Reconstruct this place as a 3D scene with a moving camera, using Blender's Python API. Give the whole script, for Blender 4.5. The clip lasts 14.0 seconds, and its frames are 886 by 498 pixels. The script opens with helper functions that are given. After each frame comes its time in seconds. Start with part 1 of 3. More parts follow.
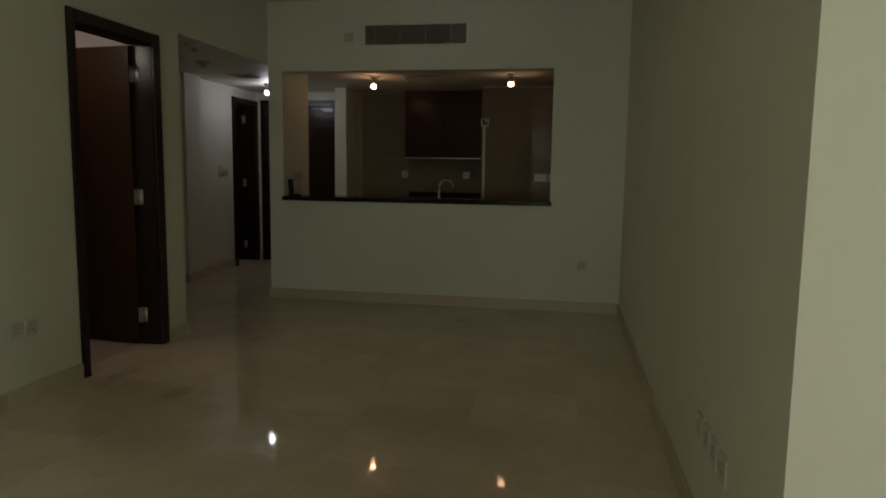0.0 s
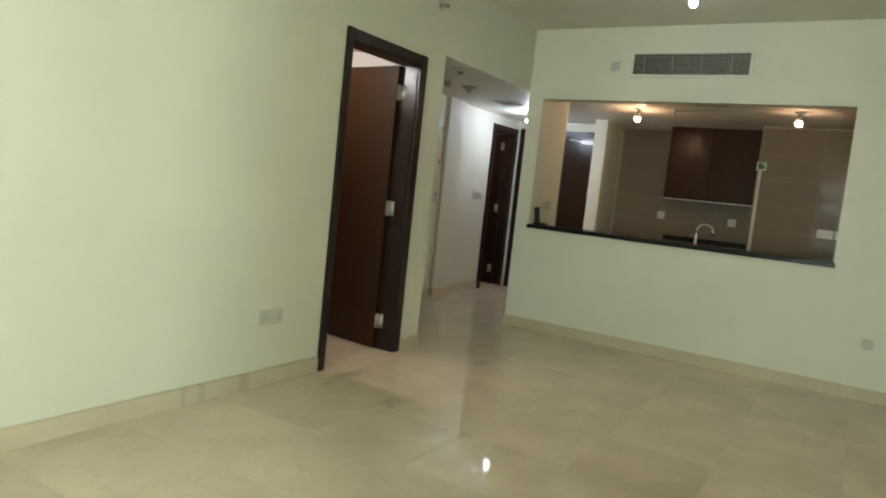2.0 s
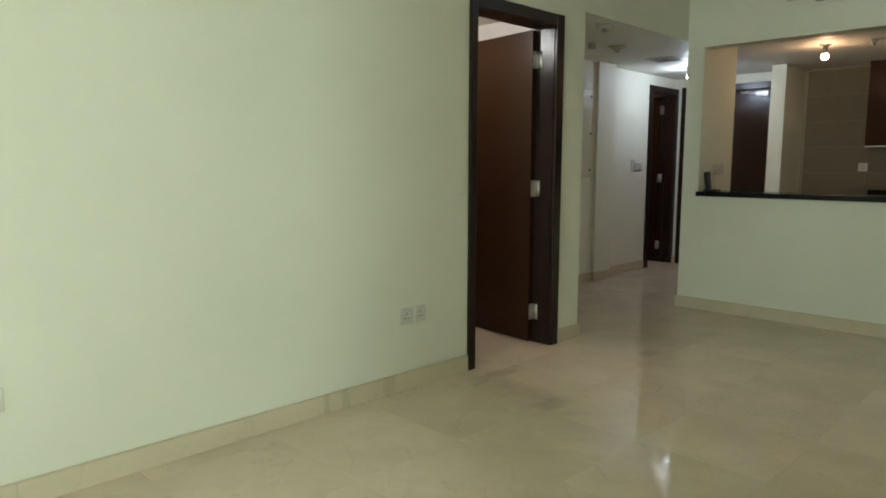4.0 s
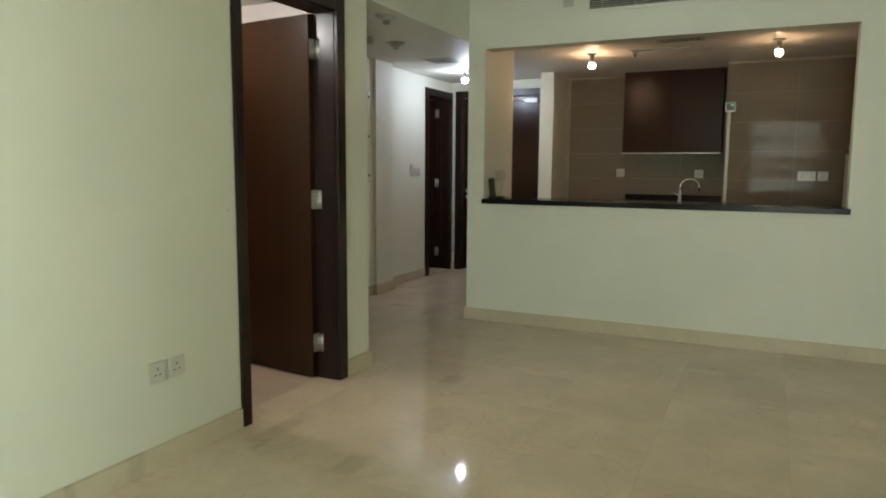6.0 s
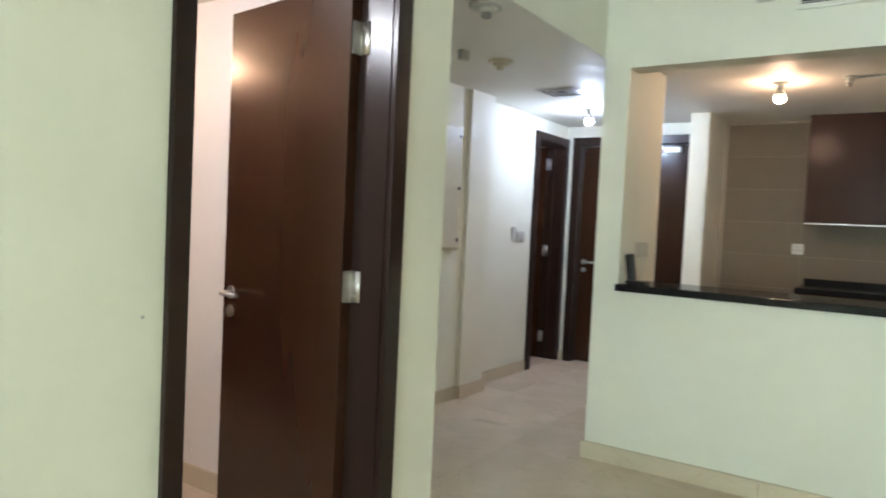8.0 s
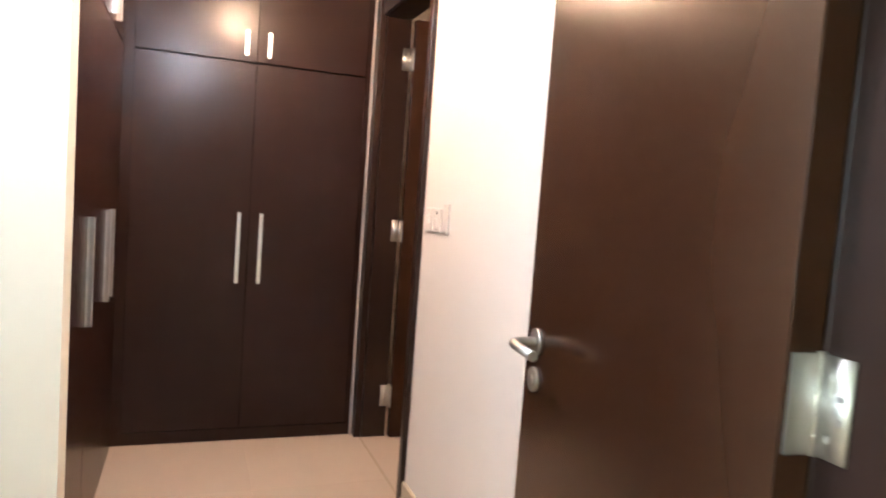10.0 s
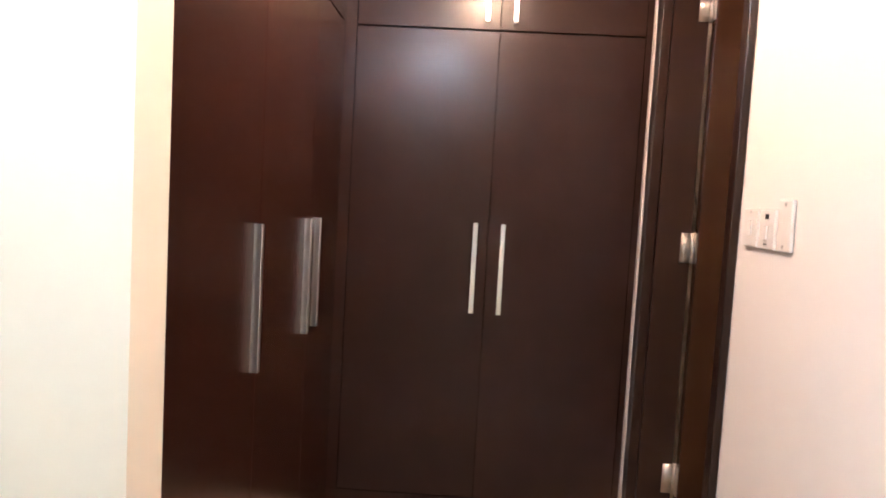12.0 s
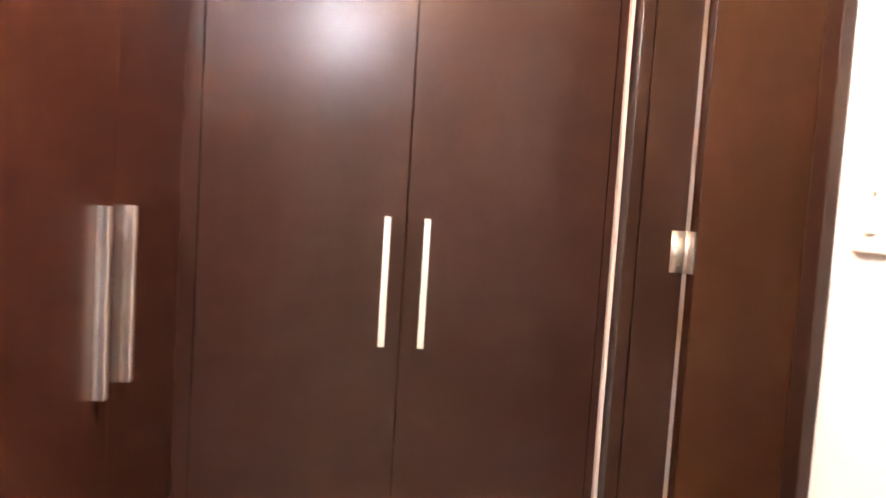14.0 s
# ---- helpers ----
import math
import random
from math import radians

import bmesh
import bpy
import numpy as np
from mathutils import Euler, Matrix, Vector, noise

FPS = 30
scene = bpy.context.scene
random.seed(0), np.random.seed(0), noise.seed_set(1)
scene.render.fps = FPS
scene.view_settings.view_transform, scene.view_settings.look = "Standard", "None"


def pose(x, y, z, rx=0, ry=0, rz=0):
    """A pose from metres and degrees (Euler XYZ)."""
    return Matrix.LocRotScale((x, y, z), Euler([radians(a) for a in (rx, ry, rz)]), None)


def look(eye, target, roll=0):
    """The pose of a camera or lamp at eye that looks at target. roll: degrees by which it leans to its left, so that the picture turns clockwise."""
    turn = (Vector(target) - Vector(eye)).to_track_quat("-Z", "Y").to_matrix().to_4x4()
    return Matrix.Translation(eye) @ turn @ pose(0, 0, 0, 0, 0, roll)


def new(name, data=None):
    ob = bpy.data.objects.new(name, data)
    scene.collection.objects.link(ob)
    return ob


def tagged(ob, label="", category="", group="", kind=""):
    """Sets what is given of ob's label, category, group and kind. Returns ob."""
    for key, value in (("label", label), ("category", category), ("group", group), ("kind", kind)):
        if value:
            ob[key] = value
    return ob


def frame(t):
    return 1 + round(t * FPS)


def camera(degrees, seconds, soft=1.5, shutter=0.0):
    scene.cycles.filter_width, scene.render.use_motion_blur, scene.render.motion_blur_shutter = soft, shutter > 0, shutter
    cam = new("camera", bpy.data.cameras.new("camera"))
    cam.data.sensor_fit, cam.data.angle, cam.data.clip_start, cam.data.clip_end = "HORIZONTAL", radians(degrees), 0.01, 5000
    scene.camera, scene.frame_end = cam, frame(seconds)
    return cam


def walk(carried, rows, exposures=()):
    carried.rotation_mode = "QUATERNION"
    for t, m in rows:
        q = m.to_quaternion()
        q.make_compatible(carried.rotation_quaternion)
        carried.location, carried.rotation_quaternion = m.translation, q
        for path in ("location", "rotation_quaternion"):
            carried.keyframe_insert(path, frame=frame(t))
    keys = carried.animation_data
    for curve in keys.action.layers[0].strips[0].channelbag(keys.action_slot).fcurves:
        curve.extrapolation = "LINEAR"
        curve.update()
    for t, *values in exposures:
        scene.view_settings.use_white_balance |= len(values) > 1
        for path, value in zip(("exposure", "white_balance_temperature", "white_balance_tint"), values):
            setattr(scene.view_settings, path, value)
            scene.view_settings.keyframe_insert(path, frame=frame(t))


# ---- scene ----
cam = camera(66.1, 14.0, soft=1.8, shutter=0.3)
PATH = [
    (0, (2.791, 0.116, 1.268), (2.439, 2.071, 1.032), 0.8),
    (0.5, (2.808, 0.119, 1.306), (2.413, 2.065, 1.071), 1.0),
    (1, (2.798, 0.129, 1.279), (2.327, 2.063, 1.089), 1.4),
    (1.5, (2.83, 0.259, 1.248), (2.175, 2.14, 1.075), 3.7),
    (2, (2.791, 0.374, 1.227), (1.759, 2.078, 1.05), 6.1),
    (2.5, (2.684, 0.531, 1.231), (1.574, 2.192, 1.142), 3.9),
    (3, (2.649, 0.572, 1.208), (1.401, 2.122, 1.017), 0.7),
    (3.2, (2.649, 0.614, 1.187), (1.239, 2.011, 0.945), -0.0),
    (5.3, (2.494, 0.961, 1.224), (1.231, 2.491, 0.963), 3.4),
    (5.5, (2.404, 1.011, 1.234), (1.304, 2.661, 0.974), 3.5),
    (6, (2.194, 1.208, 1.222), (1.337, 3.0, 0.986), 0.4),
    (6.5, (2.018, 1.538, 1.261), (1.23, 3.365, 1.057), -0.3),
    (7, (1.788, 1.909, 1.258), (1.03, 3.753, 1.098), 1.7),
    (7.5, (1.6, 2.274, 1.261), (0.87, 4.134, 1.17), 1.0),
    (8, (1.407, 2.658, 1.275), (0.289, 4.315, 1.194), 2.7),
    (8.2, (1.315, 2.795, 1.259), (0.131, 4.405, 1.176), 3.9),
    (10.3, (0.218, 3.85, 1.22), (-1.709, 4.367, 1.072), 3.2),
    (10.5, (0.128, 3.893, 1.205), (-1.828, 4.29, 1.07), 2.7),
    (10.6, (0.1, 3.932, 1.189), (-1.871, 4.247, 1.068), 2.8),
    (11, (-0.076, 3.975, 1.184), (-2.072, 3.931, 1.075), 5.0),
    (11.5, (-0.303, 3.988, 1.186), (-2.296, 3.871, 1.076), 3.6),
    (12, (-0.434, 3.977, 1.162), (-2.428, 3.895, 1.017), 3.2),
    (12.5, (-0.484, 3.958, 1.170), (-2.471, 3.824, 0.985), 3.3),
    (13, (-0.572, 3.950, 1.162), (-2.556, 3.810, 0.956), 3.1),
    (13.3, (-0.712, 3.957, 1.142), (-2.701, 3.919, 0.928), 3.4),
    (13.5, (-0.839, 3.974, 1.138), (-2.827, 3.991, 0.924), 3.7),
    (13.8, (-1.036, 3.97, 1.145), (-3.025, 4.08, 0.971), 3.2),
    (14, (-1.185, 3.967, 1.124), (-3.172, 4.159, 0.992), 3.6),
]

EXPOSURES = [(0.0, -2.2, 6950, 16), (0.5, -1.0, 6600, 14), (1.0, -0.22, 6500, 12), (1.5, 0.1, 6450, 11), (2.0, 0.22, 6300, 11), (3.0, 0.06, 6030, 9), (5.3, -0.2, 6200, 8), (6.0, 0.1, 6200, 11), (6.5, 0.48, 6150, 12), (7.5, 0.86, 5950, 14), (8.2, 1.17, 5500, 14), (10.3, 2.08, 5300, 14), (11.0, 1.92, 5300, 14), (11.5, 1.90, 5300, 16), (12.5, 2.42, 5350, 17), (13.3, 2.82, 5500, 17), (14.0, 3.35, 5650, 19)]
walk(cam, [(t, look(eye, target, roll)) for t, eye, target, roll in PATH], EXPOSURES)

# ---- light: daylight through the windows, bare bulbs on the ceilings ----
world = bpy.data.worlds.new("sky")
scene.world = world
world.use_nodes = True
sky = world.node_tree.nodes.new("ShaderNodeTexSky")
sky.sky_type, sky.sun_disc, sky.sun_elevation, sky.sun_rotation = "NISHITA", False, radians(40), radians(160)
world.node_tree.links.new(sky.outputs[0], world.node_tree.nodes["Background"].inputs[0])
world.node_tree.nodes["Background"].inputs[1].default_value = 0.1


def window_light(name, m, w, h, power, colour):
    data = bpy.data.lights.new(name, "AREA")
    data.shape, data.size, data.size_y, data.energy, data.color = "RECTANGLE", w, h, power, colour
    ob = new(name, data)
    ob.matrix_world = m
    return ob


DAY = (0.89, 1.0, 0.87)
window_light("daylight_south", pose(2.55, -3.345, 1.475, 90, 0, 0), 1.62, 1.81, 130, DAY)
window_light("daylight_east", pose(5.1, 0.93, 1.3, 90, 0, 90), 0.44, 2.2, 54, (0.83, 1.0, 0.87))
window_light("daylight_bedroom", pose(-2.2, -1.1, 1.3, 90, 0, 0), 2.4, 1.6, 4, (0.9, 0.97, 1.0))
WARM, COOL = (1.0, 0.62, 0.33), (0.80, 0.90, 1.0)

# ---- materials ----


def material(name, colour, rough=0.5, metal=0.0, spec=0.5, coat=0.0, emit=None, power=0.0):
    mat = bpy.data.materials.new(name)
    mat.use_nodes = True
    b = mat.node_tree.nodes["Principled BSDF"]
    b.inputs["Base Color"].default_value = (*colour, 1)
    b.inputs["Roughness"].default_value = rough
    b.inputs["Metallic"].default_value = metal
    b.inputs["Specular IOR Level"].default_value = spec
    b.inputs["Coat Weight"].default_value = coat
    b.inputs["Coat Roughness"].default_value = 0.08
    if emit:
        b.inputs["Emission Color"].default_value = (*emit, 1)
        b.inputs["Emission Strength"].default_value = power
    return mat


class Nodes:
    """Short hand for wiring the nodes of a material."""

    def __init__(self, mat):
        self.tree = mat.node_tree
        self.b = self.tree.nodes["Principled BSDF"]

    def add(self, kind, **values):
        n = self.tree.nodes.new(kind)
        for key, value in values.items():
            n.inputs[key.replace("_", " ")].default_value = value
        return n

    def link(self, a, b):
        self.tree.links.new(a, b)

    def coords(self, scale=(1, 1, 1), shift=None):
        c = self.add("ShaderNodeTexCoord")
        m = self.add("ShaderNodeMapping", Scale=scale)
        self.link(c.outputs["Object"], m.inputs["Vector"])
        if shift:
            o = self.add("ShaderNodeObjectInfo")
            mul = self.add("ShaderNodeMath")
            mul.operation = "MULTIPLY"
            mul.inputs[1].default_value = shift
            self.link(o.outputs["Random"], mul.inputs[0])
            self.link(mul.outputs[0], m.inputs["Location"])
        return m.outputs[0]

    def noise(self, vec, scale, detail=4, rough=0.55, distort=0.0):
        n = self.add("ShaderNodeTexNoise", Scale=scale, Detail=detail, Roughness=rough, Distortion=distort)
        self.link(vec, n.inputs["Vector"])
        return n.outputs["Fac"]

    def ramp(self, fac, stops):
        r = self.add("ShaderNodeValToRGB")
        e = r.color_ramp.elements
        while len(e) < len(stops):
            e.new(0.5)
        for k, (at, c) in enumerate(stops):
            e[k].position, e[k].color = at, (*c, 1) if len(c) == 3 else c
        self.link(fac, r.inputs[0])
        return r.outputs[0]

    def mix(self, fac, a, b, mode="MIX"):
        n = self.tree.nodes.new("ShaderNodeMix")
        n.data_type, n.blend_type = "RGBA", mode
        for sock, v in ((n.inputs[0], fac), (n.inputs[6], a), (n.inputs[7], b)):
            if isinstance(v, (int, float)):
                sock.default_value = v
            elif isinstance(v, tuple):
                sock.default_value = (*v, 1)
            else:
                self.link(v, sock)
        return n.outputs[2]

    def bump(self, fac, strength, distance=0.002):
        n = self.add("ShaderNodeBump", Strength=strength, Distance=distance)
        self.link(fac, n.inputs["Height"])
        self.link(n.outputs[0], self.b.inputs["Normal"])


def paint(name, colour, rough=0.55):
    mat = material(name, colour, rough, spec=0.35)
    n = Nodes(mat)
    v = n.coords()
    dark = tuple(c * 0.93 for c in colour)
    n.link(n.mix(n.ramp(n.noise(v, 1.3, 5), [(0.3, (0, 0, 0)), (0.75, (1, 1, 1))]), dark, colour), n.b.inputs["Base Color"])
    n.link(n.ramp(n.noise(v, 5, 3), [(0.3, (rough - 0.08,) * 3), (0.7, (rough + 0.1,) * 3)]), n.b.inputs["Roughness"])
    n.bump(n.noise(v, 160, 3), 0.12, 0.001)
    return mat


STAINS = [(0.69, 3.48, 0.075, 0.13), (0.18, 3.66, 0.06, 0.23), (0.58, 4.69, 0.07, 0.10), (2.24, 4.985, 0.06, 0.02), (-0.72, 6.45, 0.12, 0.05)]


def marble(name, light, mid, vein, rough, stains=()):
    mat = material(name, light, rough, spec=0.22)
    n = Nodes(mat)
    v = n.coords(shift=37.0)
    cloud = n.noise(v, 1.7, 5, 0.55, 0.4)
    base = n.mix(n.ramp(cloud, [(0.34, (0, 0, 0)), (0.66, (1, 1, 1))]), mid, light)
    speck = n.noise(v, 26, 4, 0.6)
    base = n.mix(n.ramp(speck, [(0.35, (0.25, 0.25, 0.25)), (0.55, (0, 0, 0))]), base, mid)
    patch = n.noise(v, 4.2, 5, 0.6, 0.8)
    base = n.mix(n.ramp(patch, [(0.46, (0, 0, 0)), (0.62, (0.38, 0.38, 0.38))]), base, mid)
    thin = n.noise(v, 1.5, 5, 0.55, 1.2)
    line = n.ramp(thin, [(0.492, (0, 0, 0)), (0.5, (0.2, 0.2, 0.2)), (0.508, (0, 0, 0))])
    base = n.mix(line, base, vein)
    place = n.add("ShaderNodeNewGeometry")
    wob = n.noise(place.outputs["Position"], 6, 4, 0.6)
    for x, y, rx, ry in stains:
        mp = n.add("ShaderNodeMapping", Location=(-x / rx / 2, -y / ry / 2, 0), Scale=(0.5 / rx, 0.5 / ry, 0.4 / ry))
        n.link(place.outputs["Position"], mp.inputs["Vector"])
        size = n.add("ShaderNodeVectorMath")
        size.operation = "ABSOLUTE"
        n.link(mp.outputs[0], size.inputs[0])
        axes = n.add("ShaderNodeSeparateXYZ")
        n.link(size.outputs[0], axes.inputs[0])
        far = n.add("ShaderNodeMath")
        far.operation = "MAXIMUM"
        n.link(axes.outputs[0], far.inputs[0])
        n.link(axes.outputs[1], far.inputs[1])
        add = n.add("ShaderNodeMath")
        add.operation = "ADD"
        n.link(far.outputs[0], add.inputs[0])
        n.link(wob, add.inputs[1])
        base = n.mix(n.ramp(add.outputs[0], [(0.74, (0.34, 0.34, 0.34)), (0.99, (0, 0, 0))]), base, vein)
    o = n.add("ShaderNodeObjectInfo")
    tone = n.ramp(o.outputs["Random"], [(0.0, (0.965, 0.962, 0.958)), (0.5, (0.99, 0.988, 0.985)), (1.0, (1.015, 1.012, 1.01))])
    n.link(n.mix(1.0, base, tone, "MULTIPLY"), n.b.inputs["Base Color"])
    n.link(n.ramp(n.noise(v, 9, 4), [(0.3, (rough * 0.92,) * 3), (0.75, (rough * 1.15,) * 3)]), n.b.inputs["Roughness"])
    n.bump(n.noise(v, 3.0, 2), 0.008, 0.002)
    return mat


def veneer(name, colour, rough, spec=0.5):
    """Lacquered dark veneer with faint upright streaks."""
    mat = material(name, colour, rough, spec=spec)
    n = Nodes(mat)
    grain = n.noise(n.coords((7, 7, 0.15), shift=11.0), 2.0, 1, 0.5, 0.0)
    n.link(n.mix(grain, tuple(c * 0.93 for c in colour), tuple(c * 1.09 for c in colour)), n.b.inputs["Base Color"])
    return mat


def metal(name, colour, rough):
    mat = material(name, colour, rough, metal=1.0)
    n = Nodes(mat)
    n.link(n.ramp(n.noise(n.coords((60, 60, 4)), 6, 3), [(0.3, (rough - 0.06,) * 3), (0.7, (rough + 0.1,) * 3)]), n.b.inputs["Roughness"])
    return mat


def plastic(name, colour, rough=0.35):
    mat = material(name, colour, rough)
    n = Nodes(mat)
    n.link(n.mix(n.noise(n.coords(), 30, 3), tuple(c * 0.9 for c in colour), colour), n.b.inputs["Base Color"])
    return mat


def granite(name):
    mat = material(name, (0.012, 0.012, 0.013), 0.16, spec=0.13)
    n = Nodes(mat)
    n.link(n.ramp(n.noise(n.coords(), 220, 2), [(0.45, (0.008, 0.008, 0.009)), (0.72, (0.035, 0.033, 0.03))]), n.b.inputs["Base Color"])
    return mat


def glazed(name, colour, rough=0.09):
    mat = material(name, colour, rough, spec=0.045)
    n = Nodes(mat)
    v = n.coords(shift=9.0)
    o = n.add("ShaderNodeObjectInfo")
    tone = n.ramp(o.outputs["Random"], [(0.0, (0.92, 0.92, 0.92)), (1.0, (1.04, 1.04, 1.04))])
    c = n.mix(n.noise(v, 14, 4), tuple(x * 0.88 for x in colour), colour)
    n.link(n.mix(1.0, c, tone, "MULTIPLY"), n.b.inputs["Base Color"])
    n.bump(n.noise(v, 5, 2), 0.006, 0.002)
    return mat


WALL = paint("cream wall paint", (0.78, 0.774, 0.66))
WALL_BED = paint("warm white wall paint", (0.80, 0.765, 0.735))
WALL_PIER = paint("cream pier paint", (0.83, 0.785, 0.65))
CEIL = paint("white ceiling paint", (0.82, 0.80, 0.71))
MARBLE = marble("polished beige marble", (0.74, 0.62, 0.485), (0.61, 0.51, 0.39), (0.33, 0.27, 0.195), 0.052, STAINS)
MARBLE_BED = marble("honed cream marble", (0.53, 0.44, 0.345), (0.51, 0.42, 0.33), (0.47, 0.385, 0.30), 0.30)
SKIRT = marble("beige marble skirting", (0.65, 0.57, 0.425), (0.58, 0.505, 0.37), (0.36, 0.29, 0.20), 0.2, [(0.012, 2.99, 0.08, 0.05), (0.012, 2.60, 0.06, 0.03), (0.012, 2.71, 0.06, 0.03)])
GROUT = paint("sandy joint mortar", (0.47, 0.39, 0.29), 0.8)
WENGE = veneer("dark stained door veneer", (0.029, 0.0115, 0.0050), 0.24, 0.27)
FRAME = veneer("near black lacquered frame", (0.0182, 0.0084, 0.0056), 0.30, 0.27)
WARD = veneer("brown wardrobe veneer", (0.0180, 0.0084, 0.0060), 0.27, 0.15)
WARD_RED = veneer("reddish brown wardrobe veneer", (0.0245, 0.0083, 0.0048), 0.27, 0.27)
KITCH = veneer("dark kitchen cabinet veneer", (0.034, 0.0142, 0.0085), 0.25, 0.10)
STEEL = metal("brushed steel", (0.52, 0.505, 0.48), 0.38)
ALU = metal("satin aluminium", (0.74, 0.73, 0.72), 0.36)
CHROME = metal("chrome", (0.80, 0.80, 0.80), 0.12)
SWITCH = plastic("clean white plastic", (0.76, 0.73, 0.69))
PLATE = plastic("dull white plastic", (0.645, 0.63, 0.56))
WHITE = plastic("white moulded plastic", (0.58, 0.565, 0.50))
PUTTY = paint("grey white filler", (0.42, 0.39, 0.37), 0.7)
DARK_GREY = plastic("dark grey plastic", (0.30, 0.29, 0.27), 0.5)
GREY = plastic("pale grey plastic", (0.55, 0.54, 0.50))
IVORY = plastic("aged ivory plastic", (0.62, 0.56, 0.40))
BLACK = plastic("black plastic", (0.015, 0.015, 0.015))
FLANGE = plastic("cream enamelled flange", (0.78, 0.775, 0.68), 0.4)
# near black that stands for the shade behind the grille slats
SLAT_SHADE = plastic("near black shade behind slats", (0.004, 0.004, 0.004), 0.8)
GRANITE = granite("black polished granite")
TAUPE = glazed("taupe glazed tile", (0.218, 0.182, 0.134), 0.04)
TILE_GROUT = paint("pale tile joint", (0.36, 0.31, 0.24), 0.8)
SCREEN = material("green lit display", (0.02, 0.05, 0.02), 0.3, emit=(0.15, 1.0, 0.2), power=0.8)
GLASS = material("window glass", (1, 1, 1), 0.02)
GLASS.node_tree.nodes["Principled BSDF"].inputs["Transmission Weight"].default_value = 1.0


def bulb_glass(name, colour):
    return material(name, (0.9, 0.9, 0.9), 0.4, emit=colour, power=14)


WARM_GLASS = bulb_glass("warm lit bulb", WARM)
COOL_GLASS = bulb_glass("cool lit bulb", COOL)
SOFT_GLASS = material("faint cool bulb", (0.9, 0.9, 0.9), 0.4, emit=COOL, power=7)
# kind of bulb: glass, colour of its light, watts
BULB_KITCHEN = (WARM_GLASS, (1.0, 0.60, 0.34), 5.4)
BULB_KITCHEN_DIM = (WARM_GLASS, (1.0, 0.60, 0.34), 1.9)
BULB_HALL = (COOL_GLASS, (0.78, 0.86, 1.0), 15.0)
BULB_LIVING = (SOFT_GLASS, COOL, 1.6)
BULB_BED = (WARM_GLASS, (1.0, 0.58, 0.30), 16.0)
BULB_BED_COOL = (COOL_GLASS, (1.0, 0.945, 0.87), 15.0)
BULB_BATH = (WARM_GLASS, (1.0, 0.60, 0.32), 3.0)

# ---- mesh helpers ----


def box(bm, x0, x1, y0, y1, z0, z1):
    r = bmesh.ops.create_cube(bm, size=1.0)
    bmesh.ops.scale(bm, vec=(x1 - x0, y1 - y0, z1 - z0), verts=r["verts"])
    bmesh.ops.translate(bm, vec=((x0 + x1) / 2, (y0 + y1) / 2, (z0 + z1) / 2), verts=r["verts"])
    return r["verts"]


def slab(x0, x1, y0, y1, z0, z1, bevel=0.0, segments=2):
    bm = bmesh.new()
    box(bm, min(x0, x1), max(x0, x1), min(y0, y1), max(y0, y1), z0, z1)
    if bevel:
        bmesh.ops.bevel(bm, geom=bm.edges[:], offset=bevel, segments=segments, affect="EDGES", profile=0.5)
    return bm


def rod(bm, a, b, r, n=16, r2=None):
    a, b = Vector(a), Vector(b)
    m = Matrix.Translation((a + b) / 2) @ (b - a).to_track_quat("Z", "Y").to_matrix().to_4x4()
    bmesh.ops.create_cone(bm, cap_ends=True, segments=n, radius1=r, radius2=r if r2 is None else r2, depth=(b - a).length, matrix=m)
    return bm


def lathe(profile, n=24):
    """A turned body from (radius, height) pairs."""
    bm = bmesh.new()
    rings = []
    for r, z in profile:
        rings.append([bm.verts.new((max(r, 1e-4) * math.cos(k * math.tau / n), max(r, 1e-4) * math.sin(k * math.tau / n), z)) for k in range(n)])
    for a, b in zip(rings, rings[1:]):
        for k in range(n):
            bm.faces.new((a[k], a[(k + 1) % n], b[(k + 1) % n], b[k]))
    bm.faces.new(rings[0][::-1])
    bm.faces.new(rings[-1])
    return bm


def tube(points, r, n=10):
    """A bent round bar through the points."""
    bm = bmesh.new()
    pts = [Vector(p) for p in points]
    rings = []
    for k, p in enumerate(pts):
        d = (pts[min(k + 1, len(pts) - 1)] - pts[max(k - 1, 0)]).normalized()
        q = d.to_track_quat("Z", "Y")
        rings.append([bm.verts.new(p + q @ Vector((r * math.cos(j * math.tau / n), r * math.sin(j * math.tau / n), 0))) for j in range(n)])
    for a, b in zip(rings, rings[1:]):
        for j in range(n):
            bm.faces.new((a[j], a[(j + 1) % n], b[(j + 1) % n], b[j]))
    bm.faces.new(rings[0][::-1])
    bm.faces.new(rings[-1])
    return bm


def mesh_of(name, bm, mat, smooth=False):
    bmesh.ops.recalc_face_normals(bm, faces=bm.faces[:])
    me = bpy.data.meshes.new(name)
    bm.to_mesh(me)
    bm.free()
    me.materials.append(mat)
    if smooth:
        for p in me.polygons:
            p.use_smooth = len(p.vertices) == 4
    return me


def part(name, bm, mat, parent, label="", smooth=False):
    ob = new(name, mesh_of(name, bm, mat, smooth))
    ob.parent = parent
    if label:
        tagged(ob, label)
    return ob


def thing(name, m, label, category, group="", kind=""):
    ob = tagged(new(name), label, category, group, kind)
    ob.empty_display_size = 0.1
    ob.matrix_world = m
    return ob


def structure(name, boxes, mat, label, category):
    bm = bmesh.new()
    for b in boxes:
        box(bm, *b)
    return tagged(new(name, mesh_of(name, bm, mat)), label, category, kind="structure")


